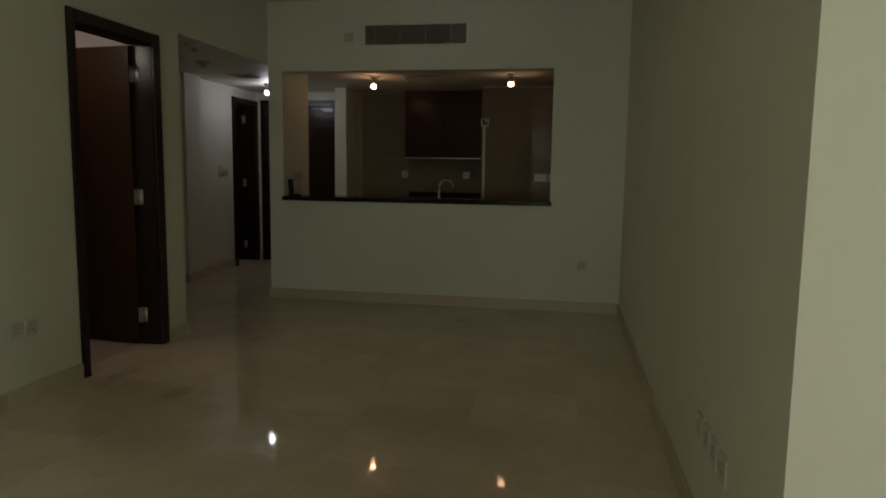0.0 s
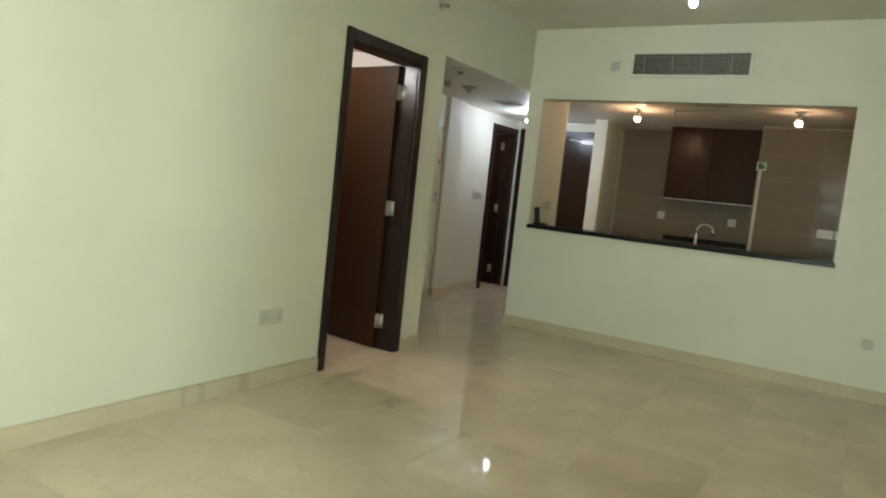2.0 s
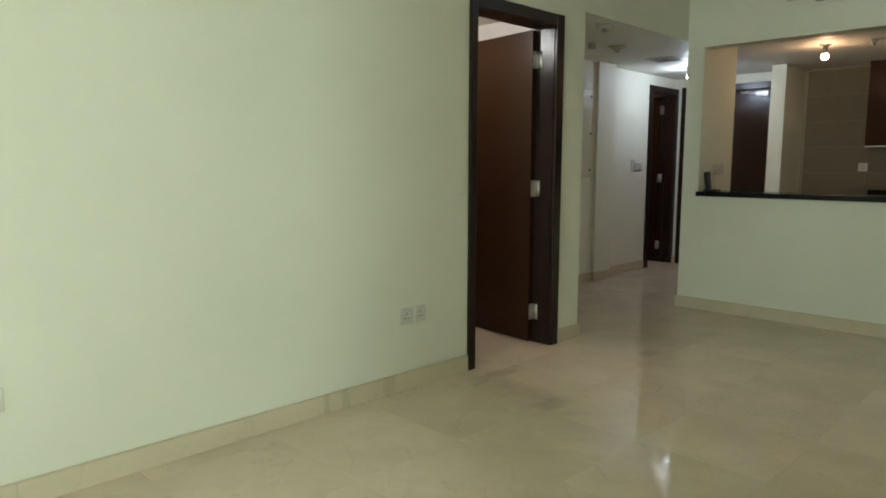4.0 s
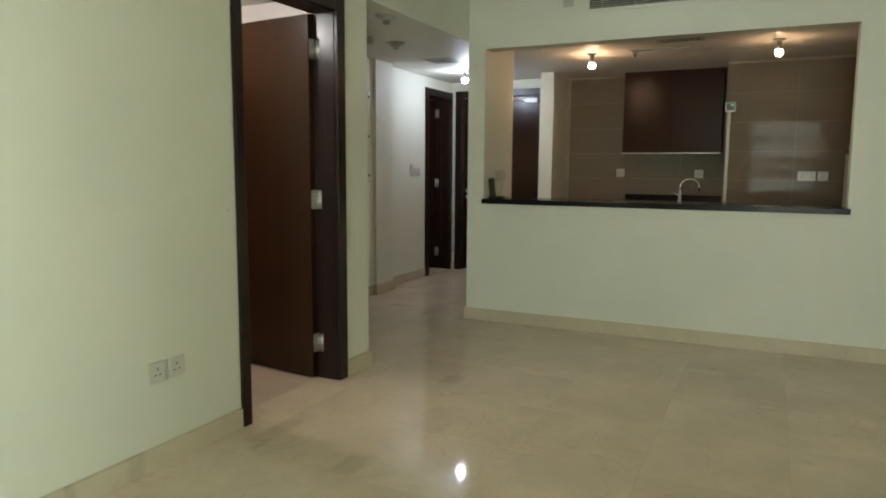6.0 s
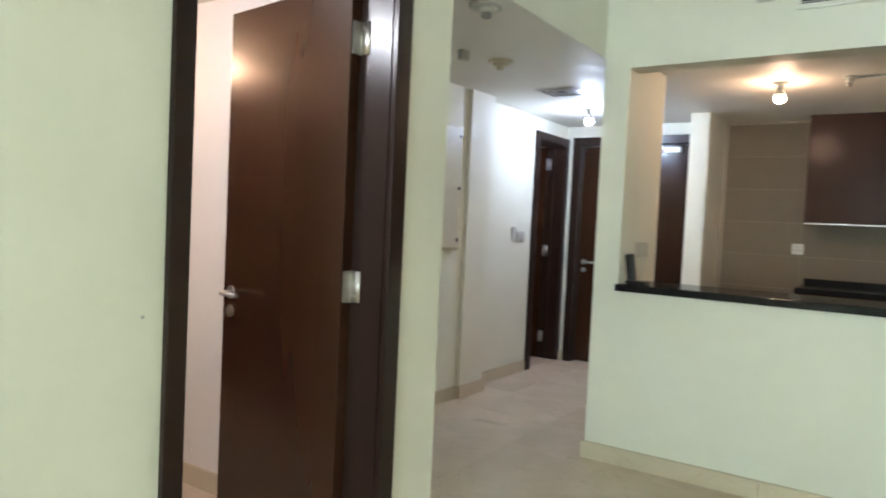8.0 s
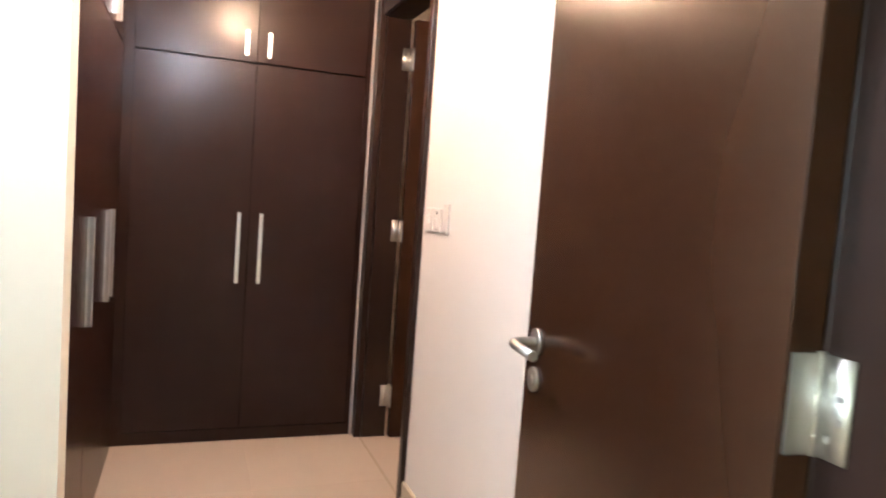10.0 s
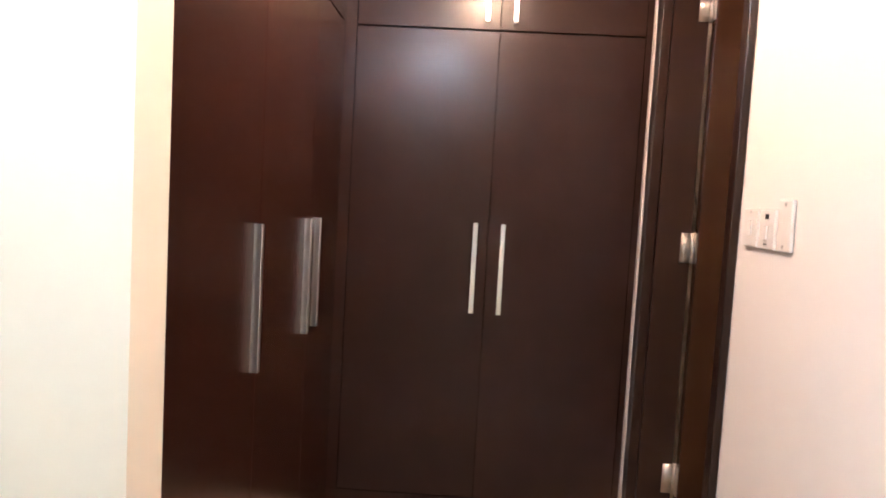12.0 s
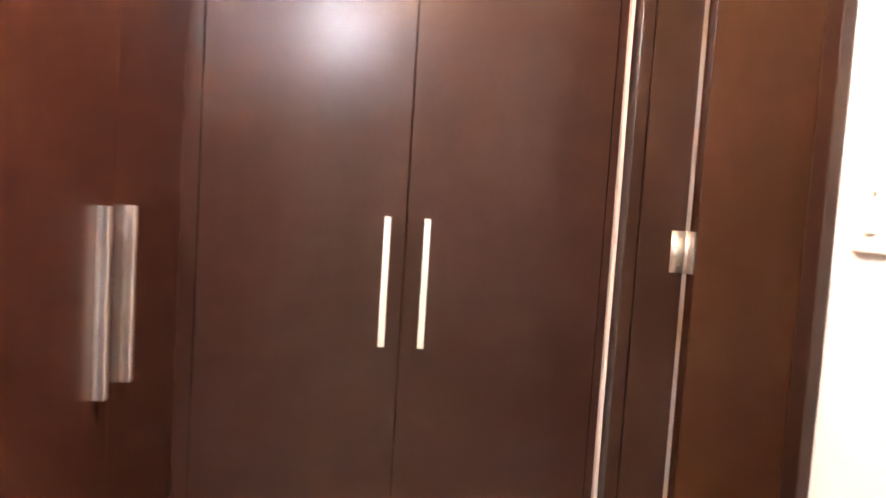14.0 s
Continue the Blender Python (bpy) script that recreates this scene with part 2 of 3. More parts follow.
# ---- the shell: living room, hall, kitchen, bedroom entry ----
LIVE_H, LOW_H, BED_H = 2.77, 2.225, 2.215
structure("wall_west", [(-0.13, 0, -3.2, 3.63, 0, LIVE_H), (-0.13, 0, 3.63, 4.42, 2.085, LIVE_H), (-0.13, 0, 4.42, 4.735, 0, LIVE_H), (-0.13, 0, 4.735, 6.395, 2.213, LIVE_H)], WALL, "cream painted wall with a doorway and the hall opening", "wall")
structure("wall_north", [(0, 3.28, 6.245, 6.395, 0, 0.946), (0, 3.28, 6.245, 6.395, 2.142, LIVE_H), (0, 0.14, 6.245, 6.395, 0.946, 2.142), (2.645, 3.28, 6.245, 6.395, 0.946, 2.142), (0, 0.14, 6.395, 6.89, 0, LOW_H)], WALL, "cream painted wall with a wide serving hatch", "wall")
structure("wall_east", [(3.28, 3.43, 1.64, 9.0, 0, LIVE_H), (3.43, 5.35, 1.64, 1.79, 0, LIVE_H)], WALL, "cream painted wall ending in a corner", "wall")
structure("wall_window_east", [(5.2, 5.35, -3.35, 0.66, 0, LIVE_H), (5.2, 5.35, 1.20, 1.64, 0, LIVE_H), (5.2, 5.35, 0.66, 1.20, 0, 0.15), (5.2, 5.35, 0.66, 1.20, 2.5, LIVE_H)], WALL, "cream painted wall around a narrow window", "wall")
structure("wall_south", [(-0.13, 1.72, -3.35, -3.2, 0, LIVE_H), (3.38, 5.2, -3.35, -3.2, 0, LIVE_H), (1.72, 3.38, -3.35, -3.2, 0, 0.55), (1.72, 3.38, -3.35, -3.2, 2.4, LIVE_H)], WALL, "cream painted wall around a wide window", "wall")
structure("wall_bedroom_north", [(-3.5, -2.875, 4.622, 4.745, 0, BED_H), (-2.125, -0.13, 4.622, 4.735, 0, BED_H + 0.1), (-2.875, -2.125, 4.622, 4.745, 2.085, BED_H)], WALL_BED, "warm white wall beside the bathroom door", "wall")
structure("wall_wardrobe_pier", [(-1.44, -1.331, 2.85, 3.52, 0, BED_H)], WALL_PIER, "warm white wall end beside the wardrobe", "wall")
structure("wall_wardrobe_back", [(-3.6, -1.44, 2.8, 2.86, 0, BED_H), (-3.6, -3.5, 2.86, 4.74, 0, BED_H)], WALL_BED, "plain wall behind the wardrobes", "wall")
structure("wall_bedroom_west", [(-4.6, -4.5, -1.2, 2.86, 0, BED_H), (-4.5, -3.6, 2.8, 2.86, 0, BED_H)], WALL_BED, "warm white bedroom wall", "wall")
structure("wall_bedroom_south", [(-4.6, -3.6, -1.3, -1.2, 0, BED_H), (-0.8, -0.13, -1.3, -1.2, 0, BED_H), (-3.6, -0.8, -1.3, -1.2, 0, 0.5), (-3.6, -0.8, -1.3, -1.2, 2.2, BED_H)], WALL_BED, "warm white wall around the bedroom window", "wall")
structure("wall_hall_west", [(-1.5, -1.22, 4.735, 6.80, 0, LOW_H), (-1.5, -1.19, 6.80, 7.12, 0, LOW_H), (-1.6, -1.30, 7.12, 8.08, 0, LOW_H), (-1.6, -1.30, 8.08, 8.685, 2.055, LOW_H), (-1.6, -1.30, 8.685, 8.715, 0, LOW_H)], WALL, "cream painted hall wall with a pillar and a doorway", "wall")
structure("wall_hall_north", [(-1.6, -1.18, 8.715, 8.865, 0, LOW_H), (-1.18, -0.126, 8.715, 8.865, 2.07, LOW_H), (-0.126, 0.085, 8.715, 8.865, 0, LOW_H), (-1.6, -1.43, 8.865, 9.15, 0, LOW_H)], WALL, "cream painted wall around the entrance door", "wall")
structure("wall_kitchen_pillar", [(-0.05, 0.0945, 8.25, 8.715, 0, LOW_H)], WALL, "white painted pillar beside the kitchen", "wall")
structure("wall_kitchen_north", [(0.085, 1.7765, 8.8515, 9.0, 0, LOW_H), (1.7765, 3.28, 8.2385, 9.0, 0, LOW_H)], TILE_GROUT, "kitchen wall under taupe tiles", "wall")
structure("wall_bathroom", [(-3.6, -3.5, 4.74, 6.9, 0, BED_H), (-3.5, -1.5, 6.8, 6.9, 0, BED_H)], WALL_BED, "plain bathroom wall", "wall")
structure("wall_side_room", [(-3.1, -3.0, 7.1, 9.15, 0, LOW_H), (-3.0, -1.6, 7.1, 7.2, 0, LOW_H), (-3.0, -1.6, 9.05, 9.15, 0, LOW_H)], WALL_BED, "plain wall of the room off the hall", "wall")
structure("ceiling_living", [(-0.13, 5.35, -3.35, 6.395, LIVE_H, LIVE_H + 0.1)], CEIL, "white painted ceiling", "ceiling")
structure("ceiling_hall", [(-3.1, -0.13, 4.735, 9.15, LOW_H, LOW_H + 0.07), (-0.13, 3.35, 6.395, 9.15, LOW_H, LOW_H + 0.07), (-0.13, 0.0, 4.735, 6.395, 2.205, 2.213)], CEIL, "lower white ceiling of hall and kitchen", "ceiling")
structure("ceiling_bedroom", [(-4.6, -0.13, -1.3, 4.622, BED_H, BED_H + 0.1), (-3.6, -1.5, 4.74, 6.9, BED_H, BED_H + 0.1)], CEIL, "white bedroom ceiling", "ceiling")
floor = structure("floor", [(-4.6, 5.35, -3.35, 9.15, -0.15, -0.0012)], GROUT, "sandy joint bed under the marble tiles", "floor")

# ---- windows ----


def window(name, m, w, h, panes, rails=()):
    """rails: (height, half thickness) of the cross bars between sill and head."""
    ob = thing(name, m, "dark aluminium framed window in the wall", "window", kind="structure")
    rails = sorted(rails or ((h * 0.68, 0.03),))
    bars = [(0.03, 0.03), *rails, (h - 0.03, 0.03)]
    for k in range(panes + 1):
        x = -w / 2 + k * w / panes
        part("mullion", slab(x - 0.03, x + 0.03, -0.03, 0.03, 0, h, 0.004), BLACK, ob)
    for k in range(panes):
        x0, x1 = -w / 2 + k * w / panes + 0.03, -w / 2 + (k + 1) * w / panes - 0.03
        for z, half in bars:
            part("rail", slab(x0, x1, -0.03, 0.03, z - half, z + half), BLACK, ob)
        for (z0, h0), (z1, h1) in zip(bars, bars[1:]):
            p = part("pane", slab(x0, x1, -0.004, 0.004, z0 + h0, z1 - h1), GLASS, ob)
            p.visible_shadow = False
    return ob


window("window_1", pose(2.55, -3.28, 0.55), 1.66, 1.85, 2, ((1.41, 0.08), (0.89, 0.10), (0.63, 0.09)))
window("window_2", pose(5.28, 0.93, 0.15, 0, 0, 90), 0.54, 2.35, 1)
window("window_3", pose(-2.2, -1.25, 0.5), 2.8, 1.7, 3)

# ---- doors ----


def lever_bm(s, out, toward):
    """Lever in the plane of a leaf: neck along y by out, grip along x by toward."""
    r = 0.028
    pts = [(0, 0, 0), (0, out - r * math.copysign(1, out), 0)]
    for k in range(1, 6):
        a = k * math.pi / 10
        pts.append((math.copysign(r, toward) * (1 - math.cos(a)), out - math.copysign(r, out) * (1 - math.sin(a)), 0))
    pts.append((toward, out, 0))
    return tube(pts, 0.0095, 12)


def make_door(name, m, s, w, h, t, angle, label, leaf_mat=WENGE, both=True, closer=False, lever=True, leaf_label="", gap=0.004, short=0.003, back=True, hinge_stop=True, far_c=0.078, near_d=0.022):
    """A framed door. Origin at the hinge on the floor, the opening runs to s * x; the seen side is y = 0, the leaf hangs at y = -t."""
    ob = thing(name, m, label, "door", kind="structure")

    def span(a, b):
        return (s * a, s * b)

    c, d = 0.078, 0.022
    for y0, y1, side in ((0, d, "outer"), (-t - d, -t, "inner"))[: 2 if back else 1]:
        part("casing", slab(*span(-c, -0.002), y0 + (0.0012 if side == "outer" else 0), near_d if side == "outer" else y1, 0, h + c, 0.003), FRAME, ob)
        part("casing", slab(*span(w + 0.002, w + far_c), y0 + (0.0012 if side == "outer" else 0), y1, 0, h + c, 0.003), FRAME, ob)
        part("casing", slab(*span(0, w), y0 + (0.0012 if side == "outer" else 0), y1 - 0.001, h + 0.002, h + c - 0.001, 0.005), FRAME, ob)
    part("jamb", slab(*span(-0.024, 0), -t + 0.001, -0.0005, 0, h), FRAME, ob)
    part("jamb", slab(*span(w, w + 0.024), -t + 0.001, -0.0005, 0, h), FRAME, ob)
    part("head", slab(*span(-0.024, w + 0.024), -t + 0.001, -0.0005, h, h + 0.022), FRAME, ob)
    if hinge_stop:
        part("door_stop", slab(*span(0.0005, 0.012), -t + 0.052, -t + 0.07, 0, h - 0.0005, 0.002), FRAME, ob)
    part("door_stop", slab(*span(w - 0.012, w - 0.0005), -t + 0.052, -t + 0.07, 0, h - 0.0005, 0.002), FRAME, ob)
    leaf = new("leaf", mesh_of("leaf", slab(*span(gap, w - short), 0.0, 0.044, 0.008, h - 0.004, 0.002), leaf_mat))
    leaf.parent = ob
    leaf.matrix_basis = pose(0, -t, 0, 0, 0, -s * angle)
    if leaf_label:
        tagged(leaf, leaf_label)
    for z in (0.21, 1.04, 1.87):
        hb = bmesh.new()
        rod(hb, (0, -t - 0.006, z - 0.055), (0, -t - 0.006, z + 0.055), 0.0075, 12)
        for k in range(1, 5):
            rod(hb, (0, -t - 0.006, z - 0.055 + k * 0.022 - 0.001), (0, -t - 0.006, z - 0.055 + k * 0.022 + 0.001), 0.0083, 12)
        box(hb, min(0, s * 0.003), max(0, s * 0.003), -t - 0.004, -t + 0.036, z - 0.053, z + 0.053)
        for k in (-1, 1):
            rod(hb, (s * 0.003, -t + 0.014, z + k * 0.032), (s * 0.0042, -t + 0.014, z + k * 0.032), 0.004, 8)
            rod(hb, (s * 0.003, -t + 0.026, z + k * 0.012), (s * 0.0042, -t + 0.026, z + k * 0.012), 0.004, 8)
        part("hinge", hb, STEEL, ob, "brushed steel butt hinge", True)
        part("hinge_leaf", slab(*span(gap - 0.0032, gap - 0.0002), 0.002, 0.038, z - 0.053, z + 0.053), STEEL, leaf)
    if lever:
        for y, out in ((0.044, 0.058), (0.0, -0.058)):
            if not both and out < 0:
                continue
            hx, hz = s * (w - short - 0.057), 0.955
            e = math.copysign(0.007, out)
            rb = bmesh.new()
            rod(rb, (hx, y, hz), (hx, y + e, hz), 0.026, 24)
            part("rose", rb, STEEL, leaf, "round steel rose", True)
            kb = bmesh.new()
            rod(kb, (hx, y, hz - 0.075), (hx, y + e, hz - 0.075), 0.024, 24)
            rod(kb, (hx, y + e, hz - 0.075), (hx, y + e * 1.4, hz - 0.075), 0.009, 12)
            part("key_rose", kb, STEEL, leaf, "round steel key rose", True)
            lv = part("lever", lever_bm(s, out, -s * 0.125), STEEL, leaf, "bent steel lever", True)
            lv.matrix_basis = pose(hx, y, hz)
    if closer:
        cb = slab(s * 0.09, s * 0.24, 0.044, 0.084, h - 0.075, h - 0.025, 0.006)
        part("door_closer", cb, STEEL, leaf, "silver overhead door closer")
        arm = tube([(s * 0.20, 0.09, h - 0.05), (s * 0.38, 0.13, h - 0.03), (s * 0.30, 0.06, h - 0.01)], 0.008, 8)
        part("closer_arm", arm, ALU, leaf)
    return ob


make_door("door_1", pose(0, 4.395, 0, 0, 0, -90), 1, 0.742, 2.06, 0.13, 96.7, "dark stained wooden door standing open into the bedroom", hinge_stop=False, far_c=0.056, short=0.024)
make_door("door_2", pose(-2.85, 4.622, 0, 0, 0, 180), -1, 0.70, 2.06, 0.122, 90, "dark wooden bathroom door standing open beside the wardrobe", gap=0.010, back=False, hinge_stop=False, far_c=0.042, near_d=0.036)
make_door("door_3", pose(-1.30, 8.66, 0, 0, 0, -90), 1, 0.555, 2.03, 0.17, 80, "dark wooden door half open off the hall")
make_door("door_4", pose(-0.151, 8.715, 0, 0, 0, 180), 1, 1.005, 2.045, 0.10, 0, "closed dark entrance door with a silver door closer", both=False, closer=True)

# ---- skirting ----


def skirting(name, runs, label):
    bm = bmesh.new()
    for r in runs:
        x0, x1, y0, y1 = r[:4]
        if x1 - x0 > 0.5:
            x1 -= 0.0016
        if y1 - y0 > 0.5:
            y1 -= 0.0016
        box(bm, x0, x1, y0, y1, 0, 0.094)
    bmesh.ops.bevel(bm, geom=[e for e in bm.edges if all(v.co.z > 0.085 for v in e.verts)], offset=0.004, segments=2, affect="EDGES")
    return tagged(new(name, mesh_of(name, bm, SKIRT)), label, "baseboard", kind="structure")


S = 0.015
skirting("baseboard_1", [(0.0005, S, y, min(y + 0.9, 3.595), 0, 0) for y in (-3.2, -2.3, -1.4, -0.5, 0.4, 1.3, 2.2, 3.1)] + [(0.0005, S, 4.475, 4.75, 0, 0), (-0.13, 0.0, 4.7355, 4.75, 0, 0)], "beige marble skirting along the wall")
skirting("baseboard_2", [(x, min(x + 0.9, 3.265), 6.23, 6.2445, 0, 0) for x in (0.0, 0.9, 1.8, 2.7)] + [(-S, -0.0005, 6.23, 6.89, 0, 0)], "beige marble skirting under the hatch")
skirting("baseboard_3", [(3.265, 3.2795, y, min(y + 0.9, 6.23), 0, 0) for y in (1.625, 2.525, 3.425, 4.325, 5.225, 6.125)] + [(3.28, 5.2, 1.625, 1.6395, 0, 0)], "beige marble skirting along the wall")
skirting("baseboard_4", [(-1.2195, -1.205, 4.75, 6.785, 0, 0), (-1.1895, -1.175, 6.785, 7.135, 0, 0), (-1.205, -1.19, 6.785, 6.7995, 0, 0), (-1.30, -1.19, 7.1205, 7.135, 0, 0), (-1.2995, -1.285, 7.135, 8.02, 0, 0), (-1.285, -1.24, 8.70, 8.7145, 0, 0), (-1.22, -0.13, 4.7355, 4.75, 0, 0)], "beige marble skirting round the hall pillar")
skirting("baseboard_5", [(-2.107, -0.145, 4.607, 4.6215, 0, 0), (-0.145, -0.1305, 4.475, 4.607, 0, 0), (-1.3305, -1.316, 2.85, 3.535, 0, 0), (-1.44, -1.3305, 3.5205, 3.535, 0, 0)], "beige marble skirting in the bedroom entry")
# ---- bedroom entry: wardrobes ----


def fin_handle(z0, z1, reach=0.028):
    """A solid fin pull: narrow outer edge, side face hollowed towards the door. Stands on y = 0 and reaches out along y."""
    bm = bmesh.new()
    prof = [(x, y * reach / 0.028) for x, y in ((-0.006, 0.0), (0.006, 0.0), (0.006, 0.009), (0.0075, 0.019), (0.0085, 0.026), (0.0075, 0.028), (-0.0075, 0.028), (-0.0085, 0.026), (-0.0075, 0.019), (-0.006, 0.009))]
    low = [bm.verts.new((x, y, z0)) for x, y in prof]
    top = [bm.verts.new((x, y, z1)) for x, y in prof]
    n = len(prof)
    for k in range(n):
        bm.faces.new((low[k], low[(k + 1) % n], top[(k + 1) % n], top[k]))
    bm.faces.new(low[::-1])
    bm.faces.new(top)
    return bm


def wardrobe(m, doors, mat, depth, top, label, ends, filler, low=0.758, reach=0.028):
    """Fronts stand in the plane y = 0. doors: (x0, x1, handle x or None)."""
    ob = thing("wardrobe", m, label, "wardrobe")
    x0, x1 = ends
    part("body", slab(x0, x1, -depth, -0.0225, 0.0, top), mat, ob)
    part("plinth", slab(x0, x1, -0.022, -0.004, 0.0, 0.058), mat, ob)
    for f in filler:
        part("filler", slab(*f, -0.022, -0.004, 0.0585, top - 0.001), mat, ob)
    for a, b, hx in doors:
        for z0, z1, h0, h1 in ((0.062, 1.765, low, 1.084), (1.770, top - 0.004, 1.796, 1.905)):
            d = part("door", slab(a + 0.0015, b - 0.0015, -0.020, 0.0, z0, z1, 0.0015), mat, ob)
            if hx is not None:
                hd = part("handle", fin_handle(h0, h1, reach), ALU, d, "satin aluminium pull handle")
                hd.matrix_basis = pose(hx, 0, 0)
    return ob


# facing the entry: local x runs to world -y... the front looks to world +x
wardrobe(pose(-2.9, 4.036, 0, 0, 0, -90), [(-0.512, 0.0, -0.052), (0.0, 0.511, 0.047)], WARD, 0.58, BED_H - 0.004, "brown veneered wardrobe with two closed doors and top lockers", (-0.5345, 0.553), [(-0.5345, -0.5135), (0.5125, 0.553)])
wardrobe(pose(-1.44, 3.489, 0), [(-0.540, -0.004, -0.508), (-1.026, -0.544, -0.967), (-1.420, -1.026, -1.090)], WARD_RED, 0.60, BED_H - 0.004, "reddish brown veneered wardrobe with closed doors", (-1.4560, -0.002), [(-1.4565, -1.4225)], 0.744, 0.019)
strip = bmesh.new()
zs = [k * 0.115 for k in range(20)] + [BED_H - 0.002]
rows_v = []
for z in zs:
    w = 0.006 * noise.noise((0, 3.1, z * 2.2)) + 0.004 * noise.noise((5, 0, z * 7))
    rows_v.append([strip.verts.new(p) for p in ((-2.935, 4.5715, z), (-2.892, 4.5715 + max(w, 0) * 0.5, z), (-2.890, 4.5795 + 0.0025 * (1 - z / BED_H) + w * 0.4, z), (-2.935, 4.583, z))])
for a, b in zip(rows_v, rows_v[1:]):
    for k in range(4):
        strip.faces.new((a[k], a[(k + 1) % 4], b[(k + 1) % 4], b[k]))
strip.faces.new(rows_v[0])
strip.faces.new(rows_v[-1])
tagged(new("trim", mesh_of("trim", strip, PUTTY)), "uneven white filler strip between wardrobe and door frame", "trim", kind="structure")

# ---- sockets, switches and plates ----


def plate(name, m, w, h, label, category, marks, mat=WHITE, group=""):
    """A wall plate in the plane y = 0, looking to -y. marks: dark or raised details as (kind, x, z, w, h)."""
    ob = thing(name, m, label, category, group)
    part("plate", slab(-w / 2, w / 2, -0.009, -0.0008, -h / 2, h / 2, 0.003), mat, ob)
    for kind, x, z, a, b in marks:
        if kind == "hole":
            part("pin_hole", slab(x - a / 2, x + a / 2, -0.0096, -0.0085, z - b / 2, z + b / 2), BLACK, ob)
        elif kind == "screw":
            sb = bmesh.new()
            rod(sb, (x, -0.0085, z), (x, -0.0100, z), a, 10)
            part("screw", sb, STEEL, ob)
        else:
            part("rocker", slab(x - a / 2, x + a / 2, -0.0135, -0.0085, z - b / 2, z + b / 2, 0.002), mat, ob)
    return ob


PINS = [("hole", 0.0, 0.014, 0.005, 0.011), ("hole", -0.012, -0.010, 0.010, 0.005), ("hole", 0.012, -0.010, 0.010, 0.005), ("rocker", -0.026, 0.026, 0.012, 0.018)]
ON_WEST = 90     # plates on walls that look to +x
for k, (y, z) in enumerate(((3.120, 0.395), (3.218, 0.395), (1.135, 0.395), (1.240, 0.395))):
    plate("wall_socket", pose(0, y, z, 0, 0, ON_WEST), 0.086, 0.086, "white square three-pin socket low on the cream wall", "socket", PINS, PLATE, "sockets on the living room wall")
for y in (2.165, 2.285, 2.40, 2.52):
    plate("wall_socket", pose(3.28, y, 0.392, 0, 0, -90), 0.086, 0.086, "white square socket in a row of four", "socket", PINS, PLATE, "row of four sockets")
plate("wall_socket", pose(2.943, 6.245, 0.42), 0.075, 0.075, "small white outlet beside the corner", "socket", [("screw", 0, 0, 0.006, 0)])
plate("wall_sensor", pose(0.788, 6.245, 2.437), 0.078, 0.078, "small square white sensor beside the air grille", "sensor", [("rocker", 0, 0, 0.05, 0.05)])
# bedroom entry: three plates side by side
plate("light_switch", pose(-2.026, 4.622, 1.137), 0.076, 0.086, "white light switch with one rocker", "switch", [("rocker", 0, 0, 0.02, 0.034), ("screw", 0, 0.036, 0.003, 0)], SWITCH, group="switches by the bathroom door")
plate("light_switch", pose(-1.940, 4.622, 1.137), 0.078, 0.086, "white fan switch with a dark window", "switch", [("rocker", 0, -0.008, 0.02, 0.03), ("hole", 0, 0.027, 0.017, 0.011), ("hole", 0.0, -0.033, 0.016, 0.003)], SWITCH, group="switches by the bathroom door")
plate("blank_plate", pose(-1.857, 4.622, 1.147), 0.064, 0.108, "tall white blank plate with two screws", "plate", [("screw", 0, 0.044, 0.004, 0), ("screw", 0, -0.044, 0.004, 0)], SWITCH, group="switches by the bathroom door")
# hall
plate("light_switch", pose(-1.30, 7.83, 1.178, 0, 0, ON_WEST), 0.146, 0.086, "white double light switch on the hall wall", "switch", [("rocker", -0.035, 0, 0.03, 0.05), ("rocker", 0.035, 0, 0.03, 0.05)])
plate("light_switch", pose(-1.30, 7.71, 1.197, 0, 0, ON_WEST), 0.07, 0.12, "white wall plate beside the hall switch", "switch", [("screw", 0, 0.04, 0.004, 0)])
# kitchen
plate("wall_socket", pose(2.485, 8.229, 1.172), 0.146, 0.086, "white double socket on taupe tiles", "socket", [(k, x + o, z, a, b) for o in (-0.036, 0.036) for k, x, z, a, b in PINS[:3]], group="kitchen sockets")
plate("wall_socket", pose(2.613, 8.229, 1.172), 0.086, 0.086, "white single socket on taupe tiles", "socket", PINS, group="kitchen sockets")
plate("wall_socket", pose(0.700, 8.842, 1.185), 0.086, 0.086, "white single socket beside the wall cabinet", "socket", PINS, group="kitchen sockets")
plate("wall_socket", pose(1.510, 8.842, 1.180), 0.086, 0.086, "white single socket behind the tap", "socket", PINS, group="kitchen sockets")
plate("wall_socket", pose(0.14, 6.66, 1.165, 0, 0, ON_WEST), 0.10, 0.086, "white socket on the hatch side wall", "socket", [("rocker", 0, 0, 0.03, 0.05)])
plate("wall_socket", pose(0.14, 6.54, 1.165, 0, 0, ON_WEST), 0.11, 0.086, "white double socket on the hatch side wall", "socket", [("rocker", -0.035, 0, 0.03, 0.05), ("rocker", 0.035, 0, 0.03, 0.05)])

# ---- air grilles ----


